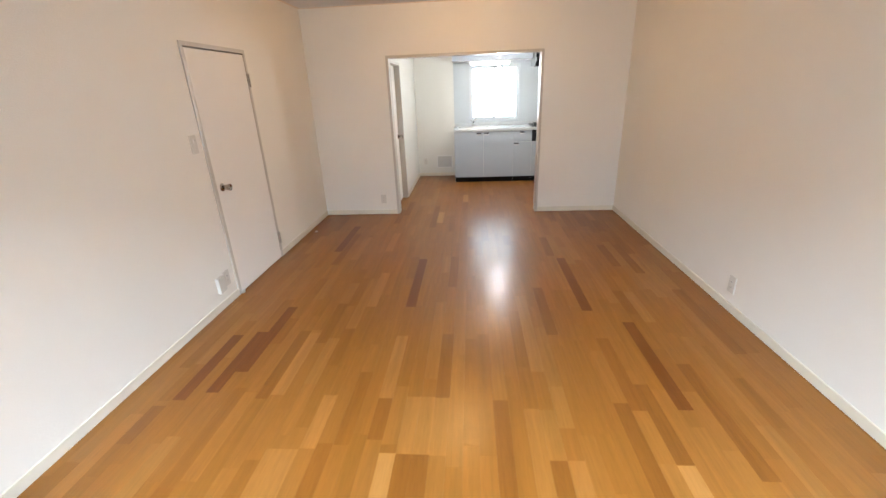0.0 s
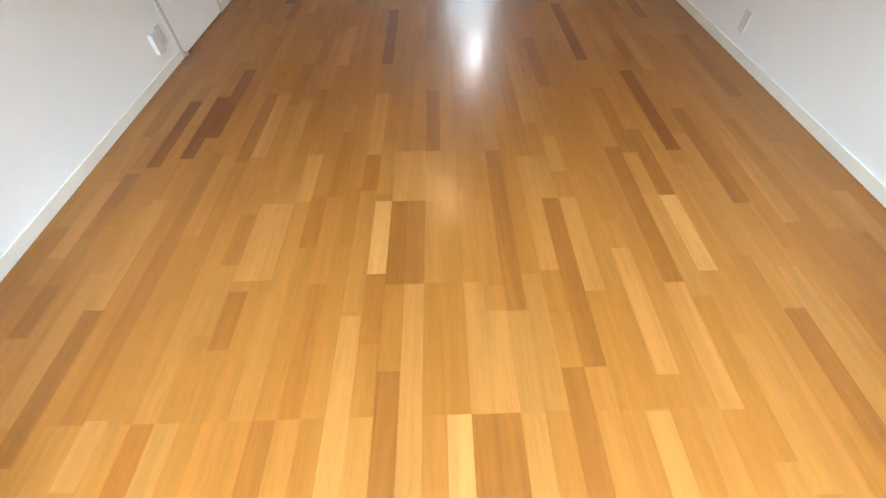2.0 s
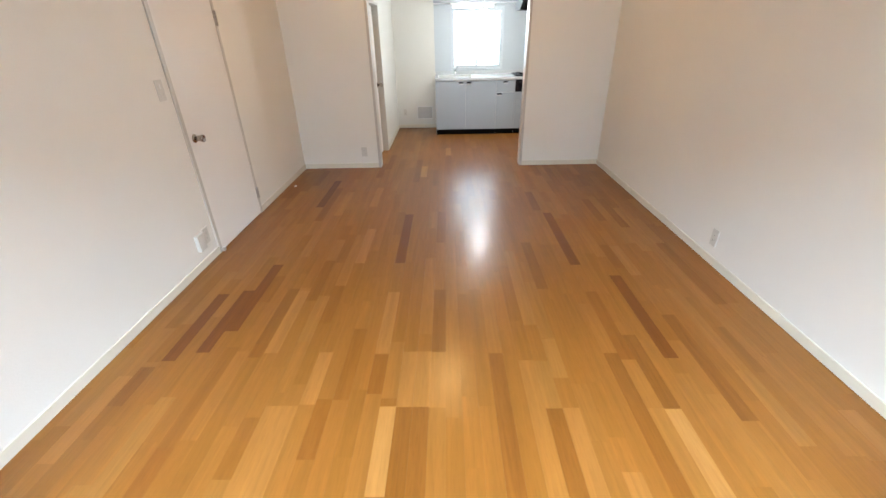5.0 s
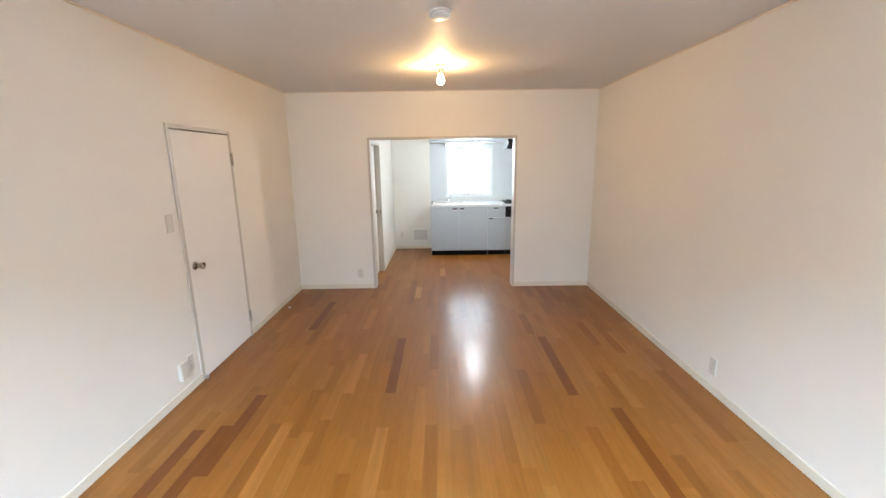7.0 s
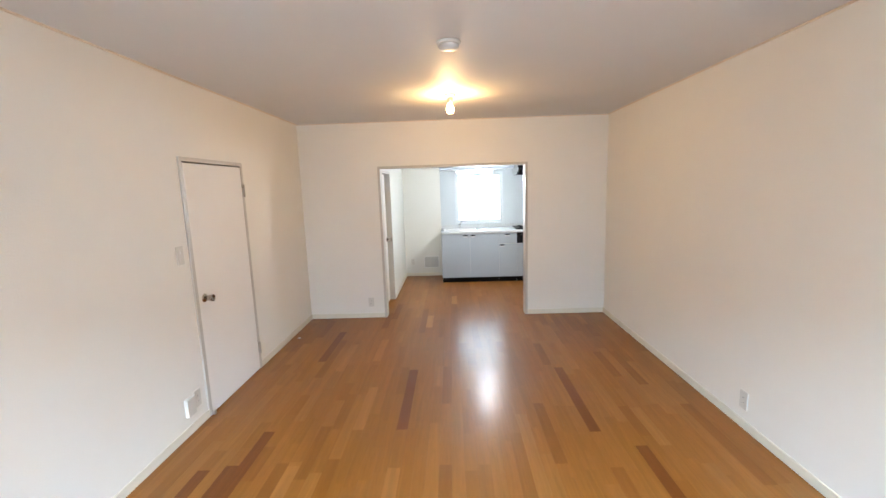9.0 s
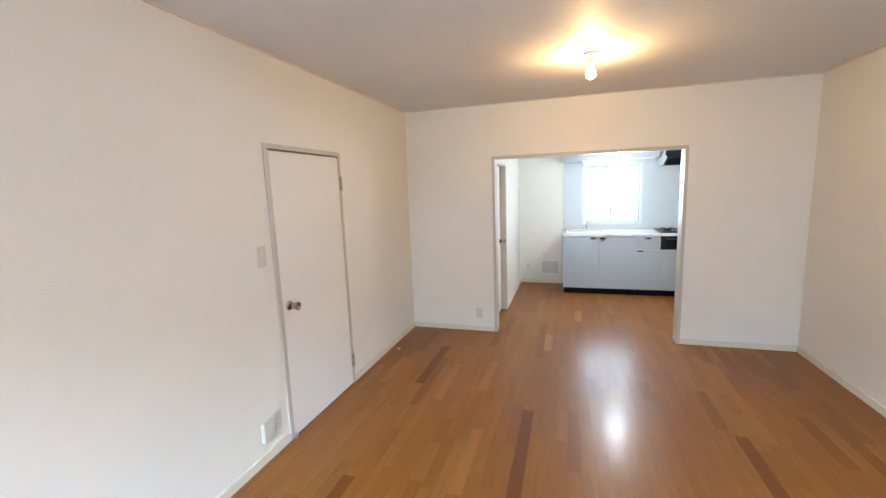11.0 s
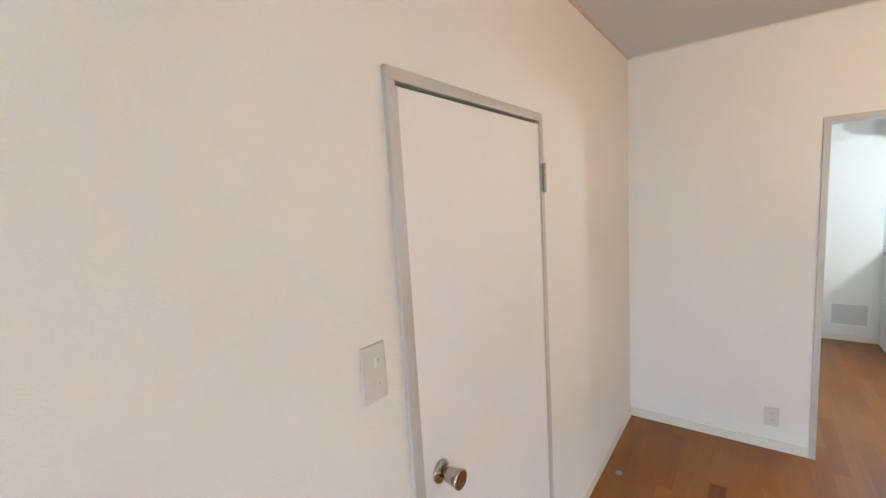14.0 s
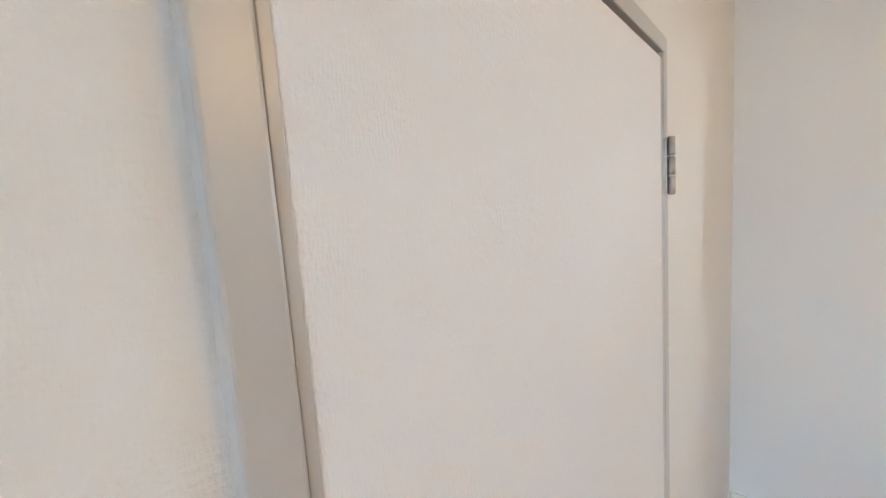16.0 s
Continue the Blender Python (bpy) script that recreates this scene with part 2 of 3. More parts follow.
def slab(us, vs, holes, w0, w1, axis):
    """One sheet of even thickness, cut into cells at us and vs, with the cells named in holes left open."""
    bm = bmesh.new()
    order = {"z": lambda u, v, w: (u, v, w), "y": lambda u, v, w: (u, w, v), "x": lambda u, v, w: (w, u, v)}[axis]
    grid = [[bm.verts.new(order(u, v, w0)) for v in vs] for u in us]
    faces = [bm.faces.new((grid[i][j], grid[i + 1][j], grid[i + 1][j + 1], grid[i][j + 1])) for i in range(len(us) - 1) for j in range(len(vs) - 1) if (i, j) not in holes]
    out = bmesh.ops.extrude_face_region(bm, geom=faces)["geom"]
    move = Vector(order(0, 0, w1 - w0))
    for e in out:
        if isinstance(e, bmesh.types.BMVert):
            e.co += move
    bmesh.ops.delete(bm, geom=[v for v in bm.verts if not v.link_faces], context="VERTS")
    bmesh.ops.recalc_face_normals(bm, faces=bm.faces)
    return bm


def outline(x0, x1, rows):
    """A solid of even width with the outline rows (y, z)."""
    bm = bmesh.new()
    a, b = [[bm.verts.new((x, y, z)) for y, z in rows] for x in (x0, x1)]
    bm.faces.new(a)
    bm.faces.new(b[::-1])
    for k in range(len(rows)):
        bm.faces.new((a[k], b[k], b[(k + 1) % len(rows)], a[(k + 1) % len(rows)]))
    bmesh.ops.recalc_face_normals(bm, faces=bm.faces)
    return bm


def part(name, bm, mat, parent=None, label=""):
    me = bpy.data.meshes.new(name)
    bm.to_mesh(me)
    bm.free()
    me.materials.append(mat)
    ob = new(name, me)
    if parent:
        ob.parent = parent
    if label:
        ob["label"] = label
    return ob


def thing(name, label, category, at=(0, 0, 0), group="", kind=""):
    ob = new(name)
    ob.location = at
    ob.empty_display_size = 0.05
    return tagged(ob, label, category, group, kind)


def B(*a):
    return box(bmesh.new(), *a)


# ---- setting ----
XL, XR = -0.012, 3.695      # long walls of the room
YS, YN = -0.55, 5.552       # window wall behind, wall with the wide opening
H = 2.41
OX0, OX1, OH = 0.933, 2.742, 1.889   # casing of the wide opening, outer
KX0, KX1, KY, KH = 0.945, 3.44, 7.97, 2.30
T = 0.12                    # thickness of the wall between the rooms
JW = 0.030                  # face of a casing
DY0, DY1, DH = 3.282, 4.125, 1.883   # door casing in the long wall, outer
KD0, KD1 = 5.70, 6.42       # doorway in the kitchen's side wall


def wall(name, bm, mat, label):
    return tagged(part(name, bm, mat), label, "wall", kind="structure")


bm = slab((YS - 0.14, DY0 + 0.01, DY1 - 0.01, YN + T), (0, DH - 0.01, H), {(1, 0)}, XL - 0.12, XL, "x")
wall("wall_west", bm, PAPER, "off-white embossed wallpaper wall with a flush door")
# added backing, never seen: stops sky light leaking in round the door leaf
wall("backing_behind_door", B(XL - 0.16, XL - 0.122, DY0 - 0.1, DY1 + 0.1, 0, DH + 0.1), PAPER, "added unseen backing panel closing the space behind the door")
wall("wall_east", B(XR, XR + 0.12, YS - 0.14, YN + T, 0, H), PAPER, "plain off-white embossed wallpaper wall")
bm = slab((XL, OX0 + 0.01, OX1 - 0.01, XR), (0, OH - 0.01, H), {(1, 0)}, YN, YN + T, "y")
wall("wall_north", bm, PAPER, "off-white wallpaper wall with a wide cased opening to the kitchen")
WX0, WX1, WZ0, WZ1 = 0.90, 2.80, 0.06, 1.86
wall("wall_south", slab((XL, WX0, WX1, XR), (0, WZ0, WZ1, H), {(1, 1)}, YS - 0.14, YS, "y"), PAPER, "off-white wallpaper wall with a wide balcony window")
bm = slab((YN + T, KD0, KD1, KY + 0.12), (0, 1.85, KH), {(1, 0)}, KX0 - 0.12, KX0, "x")
wall("wall_kitchen_west", bm, KITCHEN_PAPER, "white kitchen wallpaper wall with a recessed door")
# unseen backing, added to keep outside light from the kitchen door's gaps
wall("backing_behind_kitchen_door", B(KX0 - 0.16, KX0 - 0.122, KD0 - 0.1, KD1 + 0.1, 0, 1.95), KITCHEN_PAPER, "added unseen backing panel closing the space behind the kitchen door")
wall("wall_kitchen_east", B(KX1, KX1 + 0.12, YN + T, KY + 0.12, 0, KH), KITCHEN_PAPER, "white kitchen side wall behind the stove end")
KWX0, KWX1, KWZ0, KWZ1 = 1.885, 2.745, 0.945, 1.86
bm = slab((KX0, KWX0, KWX1, KX1), (0, KWZ0, KWZ1, KH), {(1, 1)}, KY, KY + 0.12, "y")
wall("wall_kitchen_north", bm, KITCHEN_PAPER, "white kitchen wall with a frosted window over the sink")
tagged(part("ceiling", B(XL - 0.12, XR + 0.12, YS - 0.14, YN + T, H, H + 0.1), CEIL), "pale grey papered ceiling", "ceiling", kind="structure")
tagged(part("ceiling_kitchen", B(KX0 - 0.12, KX1 + 0.12, YN + T, KY + 0.12, KH, KH + 0.1), CEIL), "pale papered kitchen ceiling", "ceiling", kind="structure")

# skirting, with the joint to the floor, and the thin trim under the ceiling
def skirting(x0, x1, y0, y1):
    return tagged(part("baseboard", B(x0, x1, y0, y1, 0.0, 0.058, 0.002), BASE), "cream painted low skirting board along the wall", "baseboard", kind="structure")


SK = 0.010
skirting(XL, XL + SK, YS, DY0)
skirting(XL, XL + SK, DY1, YN)
skirting(XR - SK, XR, YS, YN)
skirting(XL + SK, OX0, YN - SK, YN)
skirting(OX1, XR - SK, YN - SK, YN)
skirting(KX0, KX0 + SK, KD1 + 0.03, KY)
skirting(KX0 + SK, 1.63, KY - SK, KY)
for x0, x1, y0, y1 in ((XL, XL + 0.014, YS, YN), (XR - 0.014, XR, YS, YN), (XL + 0.014, XR - 0.014, YN - 0.006, YN)):
    tagged(part("trim", B(x0, x1, y0, y1, H - 0.009, H, 0.002), TAN), "thin tan trim where wall meets ceiling", "trim", kind="structure")

# casing of the wide opening
casing = thing("opening_casing", "greige painted casing round the wide kitchen opening", "casing", (OX0, YN, 0), kind="structure")
for name, b in (("jamb", (OX0, OX0 + JW, YN - 0.012, YN + T + 0.012, 0, OH - JW, 0.002)), ("jamb", (OX1 - JW, OX1, YN - 0.012, YN + T + 0.012, 0, OH - JW, 0.002)),
                ("head", (OX0, OX1, YN - 0.012, YN + T + 0.012, OH - JW, OH, 0.002))):
    ob = part(name, B(*b), FRAME, casing)
    ob.matrix_parent_inverse = Matrix.Translation((-OX0, -YN, 0))

# ---- doors ----


def knob(parent, at, side, inv):
    """Round door knob on a rosette, turned about x; side is +1 or -1."""
    def prof(rows):
        return [(r, side * h) for r, h in rows]
    ros = part("rosette", lathe(bmesh.new(), prof([(0.031, 0), (0.032, 0.003), (0.029, 0.008), (0.018, 0.011), (0.014, 0.012)]), at, "x"), CHROME, parent, "polished round rosette")
    kn = part("door_knob", lathe(bmesh.new(), prof([(0.013, 0.010), (0.0125, 0.020), (0.0195, 0.027), (0.0205, 0.034), (0.0220, 0.046), (0.0265, 0.062), (0.0262, 0.067), (0.022, 0.069), (0.018, 0.0665), (0.0, 0.0655)]), at, "x"), CHROME, parent, "chrome cylinder knob")
    for o in (ros, kn):
        o.matrix_parent_inverse = inv
    return kn


door = thing("door_1", "closed off-white papered flush door in a greige frame", "door", (0, DY0, 0), kind="structure")
inv = Matrix.Translation((0, -DY0, 0))
for name, b in (("jamb", (XL - 0.098, 0.0, DY0, DY0 + JW, 0, DH - JW, 0.0025)), ("jamb", (XL - 0.098, 0.0, DY1 - JW, DY1, 0, DH - JW, 0.0025)),
                ("head", (XL - 0.098, 0.0, DY0, DY1, DH - JW, DH, 0.0025))):
    o = part(name, B(*b), FRAME, door, "greige painted door frame")
    o.matrix_parent_inverse = inv
leaf = part("door_leaf", B(-0.040, -0.0035, DY0 + JW + 0.0085, DY1 - JW - 0.0075, 0.008, DH - JW - 0.010, 0.0015), LEAF, door, "off-white papered leaf")
leaf.matrix_parent_inverse = inv
knob(leaf, (-0.0035, 3.384, 0.876), 1, Matrix.Identity(4))
for y0, y1 in ((DY0 + JW + 0.0009, DY0 + JW + 0.0085), (DY1 - JW - 0.0075, DY1 - JW - 0.0015)):
    part("edge_strip", B(-0.0390, -0.0025, y0, y1, 0.010, DH - JW - 0.010, 0.0008), FRAME, leaf, "greige lipping of the leaf")
for zc in (1.645, 0.205):
    hg = part("hinge", B(-0.008, 0.0045, DY1 - JW - 0.0035, DY1 - 0.006, zc - 0.052, zc + 0.052, 0.001), HINGE, door, "dull nickel butt hinge")
    hg.matrix_parent_inverse = inv
    for k in range(3):
        z0 = zc - 0.055 + k * 0.037
        kk = part("knuckle", lathe(bmesh.new(), [(0.005, z0), (0.0066, z0 + 0.001), (0.0066, z0 + 0.034), (0.005, z0 + 0.035)], (0.0105, DY1 - JW + 0.008, 0), "z", 14), HINGE, hg)
dstop = part("door_catch", B(0.002, 0.024, DY0 + 0.018, DY0 + 0.046, 0.006, 0.034, 0.004), STEEL, door, "small steel floor catch")
dstop.matrix_parent_inverse = inv

kdoor = thing("door_2", "closed white flush kitchen side door set back in a greige frame", "door", (KX0, KD0, 0), kind="structure")
kin = Matrix.Translation((-KX0, -KD0, 0))
for name, b in (("jamb", (KX0 - 0.108, KX0 + 0.008, KD0, KD0 + 0.028, 0, 1.822, 0.002)), ("jamb", (KX0 - 0.108, KX0 + 0.008, KD1 - 0.028, KD1, 0, 1.822, 0.002)),
                ("head", (KX0 - 0.108, KX0 + 0.008, KD0, KD1, 1.822, 1.85, 0.002))):
    o = part(name, B(*b), FRAME, kdoor, "greige painted door frame")
    o.matrix_parent_inverse = kin
kleaf = part("door_leaf", B(KX0 - 0.106, KX0 - 0.070, KD0 + 0.031, KD1 - 0.031, 0.008, 1.816, 0.0015), LEAF, kdoor, "white papered leaf")
kleaf.matrix_parent_inverse = kin
knob(kleaf, (KX0 - 0.070, KD1 - 0.085, 0.90), 1, Matrix.Identity(4))

# ---- windows ----
win = thing("window_1", "white aluminium sliding window with frosted panes over the sink", "window", (KWX0, KY, KWZ0), kind="structure")
winv = Matrix.Translation((-KWX0, -KY, -KWZ0))


def wpart(name, b, mat, parent, label=""):
    o = part(name, B(*b), mat, parent, label)
    if parent == win:
        o.matrix_parent_inverse = winv
    return o


for b in ((KWX0, KWX0 + 0.03, KY - 0.012, KY + 0.09, KWZ0, KWZ1, 0.002), (KWX1 - 0.03, KWX1, KY - 0.012, KY + 0.09, KWZ0, KWZ1, 0.002),
          (KWX0 + 0.03, KWX1 - 0.03, KY - 0.012, KY + 0.09, KWZ1 - 0.03, KWZ1, 0.002), (KWX0 + 0.03, KWX1 - 0.03, KY - 0.016, KY + 0.09, KWZ0, KWZ0 + 0.03, 0.002)):
    wpart("window_frame", b, ALU, win)
KMX = 2.315
for x0, x1, yy in ((KWX0 + 0.03, KMX + 0.02, KY + 0.055), (KMX - 0.02, KWX1 - 0.03, KY + 0.028)):
    z0, z1 = KWZ0 + 0.03, KWZ1 - 0.03
    s = wpart("sash", (x0, x0 + 0.032, yy, yy + 0.022, z0, z1, 0.002), ALU, win, "white sliding sash")
    for b in ((x1 - 0.032, x1, yy, yy + 0.022, z0, z1, 0.002), (x0 + 0.032, x1 - 0.032, yy, yy + 0.022, z0, z0 + 0.035, 0.002), (x0 + 0.032, x1 - 0.032, yy, yy + 0.022, z1 - 0.035, z1, 0.002)):
        part("sash_rail", B(*b), ALU, s)
    pane = part("pane", B(x0 + 0.028, x1 - 0.028, yy + 0.008, yy + 0.013, z0 + 0.03, z1 - 0.03), FROSTED, s, "frosted glass pane")
    pane.visible_shadow = False
    if yy < KY + 0.05:
        part("latch", lathe(bmesh.new(), [(0.012, 0), (0.013, -0.006), (0.008, -0.014), (0.0, -0.015)], (KMX, KY + 0.028, KWZ0 + 0.07), "y", 14), GREY, s, "small grey sash lock")
tagged(part("backdrop", B(KWX0 - 0.6, KWX1 + 0.6, KY + 0.55, KY + 0.56, 0.4, 2.6), DAY), "bright overcast daylight outside the window", "backdrop", kind="structure")

win2 = thing("window_2", "wide aluminium balcony window with clear sliding panes", "window", (WX0, YS, WZ0), kind="structure")
w2 = Matrix.Translation((-WX0, -YS, -WZ0))
WM = (WX0 + WX1) / 2
for b in ((WX0, WX0 + 0.04, YS - 0.11, YS - 0.02, WZ0, WZ1), (WX1 - 0.04, WX1, YS - 0.11, YS - 0.02, WZ0, WZ1), (WX0 + 0.04, WX1 - 0.04, YS - 0.11, YS - 0.02, WZ1 - 0.04, WZ1),
          (WX0 + 0.04, WX1 - 0.04, YS - 0.11, YS - 0.02, WZ0, WZ0 + 0.04), (WM - 0.03, WM + 0.03, YS - 0.09, YS - 0.04, WZ0 + 0.04, WZ1 - 0.04)):
    o = part("window_frame", B(*b), ALU, win2)
    o.matrix_parent_inverse = w2
for x0, x1 in ((WX0 + 0.04, WM - 0.03), (WM + 0.03, WX1 - 0.04)):
    o = part("pane", B(x0, x1, YS - 0.068, YS - 0.063, WZ0 + 0.04, WZ1 - 0.04), CLEAR, win2, "clear glass pane")
    o.matrix_parent_inverse = w2
    o.visible_shadow = False

# glossy splash panel round the sink window
bm = slab((1.618, KWX0, KWX1, KX1), (0.92, KWZ0, KWZ1, 1.897), {(1, 1)}, KY - 0.005, KY - 0.0005, "y")
tagged(part("splash_panel", bm, PANEL), "glossy pale blue-white splash panel round the sink window", "panel", kind="structure")

# ---- small fittings of the room ----


def plate(name, label, category, at, turn, w=0.070, h=0.120, deep=0.008, sockets=True, group=""):
    """A wall plate facing -y before turning, with its inset sockets or switches."""
    ob = thing(name, label, category, group=group)
    ob.matrix_world = pose(*at, 0, 0, turn)
    part("cover", B(-w / 2, w / 2, -deep, 0, -h / 2, h / 2, 0.003), PLATE, ob)
    if sockets:
        part("insert", B(-0.0115, 0.0115, -deep - 0.0015, -deep, -0.036, 0.036, 0.0006), PLATE, ob)
        for z in (0.018, -0.018):
            for x in (-0.0045, 0.0045):
                part("slot", B(x - 0.0008, x + 0.0008, -deep - 0.0019, -deep - 0.0013, z - 0.0045, z + 0.0045), SLOT, ob)
    return ob


plate("wall_outlet", "ivory plastic double outlet low on the papered wall", "outlet", (XL, 3.176, 0.206), 90, group="ivory wall outlets")
plate("wall_outlet", "ivory plastic double outlet beside the kitchen opening", "outlet", (0.765, YN, 0.203), 0, 0.072, 0.116, group="ivory wall outlets")
plate("wall_outlet", "ivory plastic double outlet low on the bare wall", "outlet", (XR, 3.046, 0.190), -90, group="ivory wall outlets")
plate("wall_outlet", "ivory plastic outlet beside the kitchen air grille", "outlet", (1.075, KY, 0.270), 0, 0.058, 0.105, group="ivory wall outlets")
jack = plate("wall_jack", "raised ivory surface box beside a low outlet", "wall jack", (XL, 3.082, 0.194), 90, 0.082, 0.122, 0.026, sockets=False)
sw = plate("light_switch", "ivory plastic switch plate beside the door", "switch", (XL, 3.186, 1.222), 90, 0.068, 0.126, sockets=False)
part("rocker", B(-0.004, 0.004, -0.0105, -0.008, 0.012, 0.036, 0.0012), WHITE_PLASTIC, sw, "white upper rocker")
part("rocker", B(-0.006, 0.006, -0.0095, -0.008, -0.036, -0.014, 0.0008), PLATE, sw)
for z in (0.026, -0.026):
    part("indicator", B(0.0105, 0.0122, -0.0086, -0.0078, z - 0.0022, z + 0.0022), SLOT, sw)

bump_stop = thing("door_stop", "small flat round steel floor stop near the wall", "door stop", (0.077, 4.865, 0))
part("stop_body", lathe(bmesh.new(), [(0.018, 0.0), (0.018, 0.003), (0.015, 0.006), (0.006, 0.0075), (0.0, 0.0076)], (0, 0, 0)), HINGE, bump_stop)

smoke = thing("smoke_detector", "round white smoke detector on the ceiling", "smoke detector", (1.830, 2.905, H))
part("detector_base", lathe(bmesh.new(), [(0.066, 0.0), (0.067, -0.012), (0.062, -0.016)], (0, 0, 0)), WHITE_PLASTIC, smoke)
part("detector_cap", lathe(bmesh.new(), [(0.058, -0.016), (0.058, -0.026), (0.050, -0.036), (0.030, -0.040), (0.0, -0.041)], (0, 0, 0)), WHITE_PLASTIC, smoke)

lamp = thing("ceiling_bulb", "lit bare bulb in a socket on a ceiling rose", "lamp", (1.831, 4.205, H))
part("rose", lathe(bmesh.new(), [(0.052, 0.0), (0.053, -0.012), (0.046, -0.024), (0.026, -0.028)], (0, 0, 0)), WHITE_PLASTIC, lamp, "white ceiling rose")
part("socket", lathe(bmesh.new(), [(0.024, -0.024), (0.022, -0.060), (0.020, -0.074), (0.015, -0.078)], (0, 0, 0)), PLATE, lamp, "ivory bulb socket")
part("bulb", lathe(bmesh.new(), [(0.014, -0.078), (0.017, -0.088), (0.026, -0.106), (0.0300, -0.124), (0.0285, -0.140), (0.021, -0.153), (0.010, -0.159), (0.0, -0.160)], (0, 0, 0)), BULB, lamp, "glowing warm bulb")

# ---- kitchen ----
CX0, CX1, CY0 = 1.630, 3.420, 7.365   # base units, and their front
CT = 0.845                              # top of the units
S1, S2, S3 = 2.110, 2.595, 2.893


def pull(parent, x, z):
    """A chrome cup pull with a black finger recess above its lip."""
    p = part("handle", B(x - 0.036, x + 0.036, CY0 - 0.022, CY0 - 0.018, z - 0.022, z + 0.018, 0.003), SATIN, parent, "small satin cup pull")
    part("inset", B(x - 0.0365, x + 0.0365, CY0 - 0.0255, CY0 - 0.0215, z - 0.001, z + 0.0185), KICK, p, "black recess of the pull")
    part("lip", outline(x - 0.033, x + 0.033, ((CY0 - 0.021, z - 0.019), (CY0 - 0.026, z - 0.016), (CY0 - 0.031, z - 0.005), (CY0 - 0.029, z - 0.004), (CY0 - 0.021, z - 0.013))), SATIN, p)


def front(name, parent, x0, x1, z0, z1, hx=None, hz=None, mat=None):
    d = part(name, B(x0 + 0.0012, x1 - 0.0012, CY0 - 0.018, CY0, z0, z1, 0.0015), mat or CABINET, parent)
    if hx:
        pull(d, hx, hz)
    return d


def unit(label, x0, x1):
    u = thing("base_cabinet", label, "cabinet", group="kitchen base units")
    part("body", B(x0, x1, CY0 + 0.002, KY - 0.004, 0.085, CT), CABINET_SIDE, u, "white melamine carcass")
    part("kickboard", B(x0 + 0.004, x1, CY0 + 0.012, CY0 + 0.030, 0.0, 0.083), KICK, u, "black kickboard")
    part("plinth_side", B(x0, x0 + 0.016, CY0 + 0.032, KY - 0.004, 0.0, 0.083), CABINET_SIDE, u)
    return u


u1 = unit("pale grey-blue two-door sink unit on a black kickboard", CX0, S2)
front("cabinet_door", u1, CX0, S1, 0.087, CT - 0.012, 2.035, 0.792)
front("cabinet_door", u1, S1, S2, 0.087, CT - 0.012, 2.160, 0.792)
u2 = unit("pale grey-blue narrow unit with a drawer over a door", S2, S3)
front("drawer_front", u2, S2, S3, 0.652, CT - 0.012, 2.735, 0.795)
front("cabinet_door", u2, S2, S3, 0.087, 0.646, 2.645, 0.618)
u3 = unit("pale grey-blue stove unit with a black grill front", S3, CX1)
gr = front("grill_front", u3, S3, CX1, 0.652, CT - 0.012, mat=BLACK)
part("grill_handle", tube(bmesh.new(), [(S3 + 0.06, CY0 - 0.03, 0.80), (CX1 - 0.06, CY0 - 0.03, 0.80)], 0.007), SLOT, gr)
part("grill_window", B(S3 + 0.05, CX1 - 0.05, CY0 - 0.020, CY0 - 0.0175, 0.675, 0.775, 0.002), KICK, gr)
front("cabinet_door", u3, S3, CX1, 0.087, 0.646, 3.145, 0.620)

# worktop with a pressed sink bowl
wt = thing("worktop", "continuous white worktop with an upstand and a sunk basin", "worktop")
SX0, SX1, SY0, SY1 = 1.685, 2.215, 7.455, 7.845
WY0 = CY0 - 0.030
bm = slab((CX0 - 0.006, SX0, SX1, 2.90, CX1), (WY0, 7.41, SY0, SY1, 7.89, KY - 0.002), {(1, 2), (3, 1), (3, 2), (3, 3)}, CT, CT + 0.028, "z")
part("top", bm, WORKTOP, wt)
part("front_lip", B(CX0 - 0.007, CX1, WY0 - 0.006, WY0, CT - 0.006, CT + 0.031, 0.003), WORKTOP, wt)
part("upstand", B(CX0 - 0.006, CX1, KY - 0.022, KY - 0.001, CT + 0.028, CT + 0.080, 0.004), WORKTOP, wt, "raised back upstand")
bm = bmesh.new()
for b in ((SX0, SX0 + 0.004, SY0, SY1, 0.69, CT + 0.026), (SX1 - 0.004, SX1, SY0, SY1, 0.69, CT + 0.026), (SX0 + 0.004, SX1 - 0.004, SY0, SY0 + 0.004, 0.69, CT + 0.026), (SX0 + 0.004, SX1 - 0.004, SY1 - 0.004, SY1, 0.69, CT + 0.026), (SX0, SX1, SY0, SY1, 0.685, 0.69)):
    box(bm, *b)
sink = part("sink_bowl", bm, STEEL, wt, "stainless steel sink bowl")
part("drain", lathe(bmesh.new(), [(0.05, 0.690), (0.05, 0.694), (0.03, 0.693), (0.0, 0.692)], (1.80, 7.65, 0)), GREY, sink)
bm = bmesh.new()
for b in ((SX0 - 0.012, SX0, SY0 - 0.012, SY1 + 0.012), (SX1, SX1 + 0.012, SY0 - 0.012, SY1 + 0.012), (SX0, SX1, SY0 - 0.012, SY0), (SX0, SX1, SY1, SY1 + 0.012)):
    box(bm, *b, CT + 0.028, CT + 0.032)
part("sink_rim", bm, STEEL, wt, "thin steel rim")

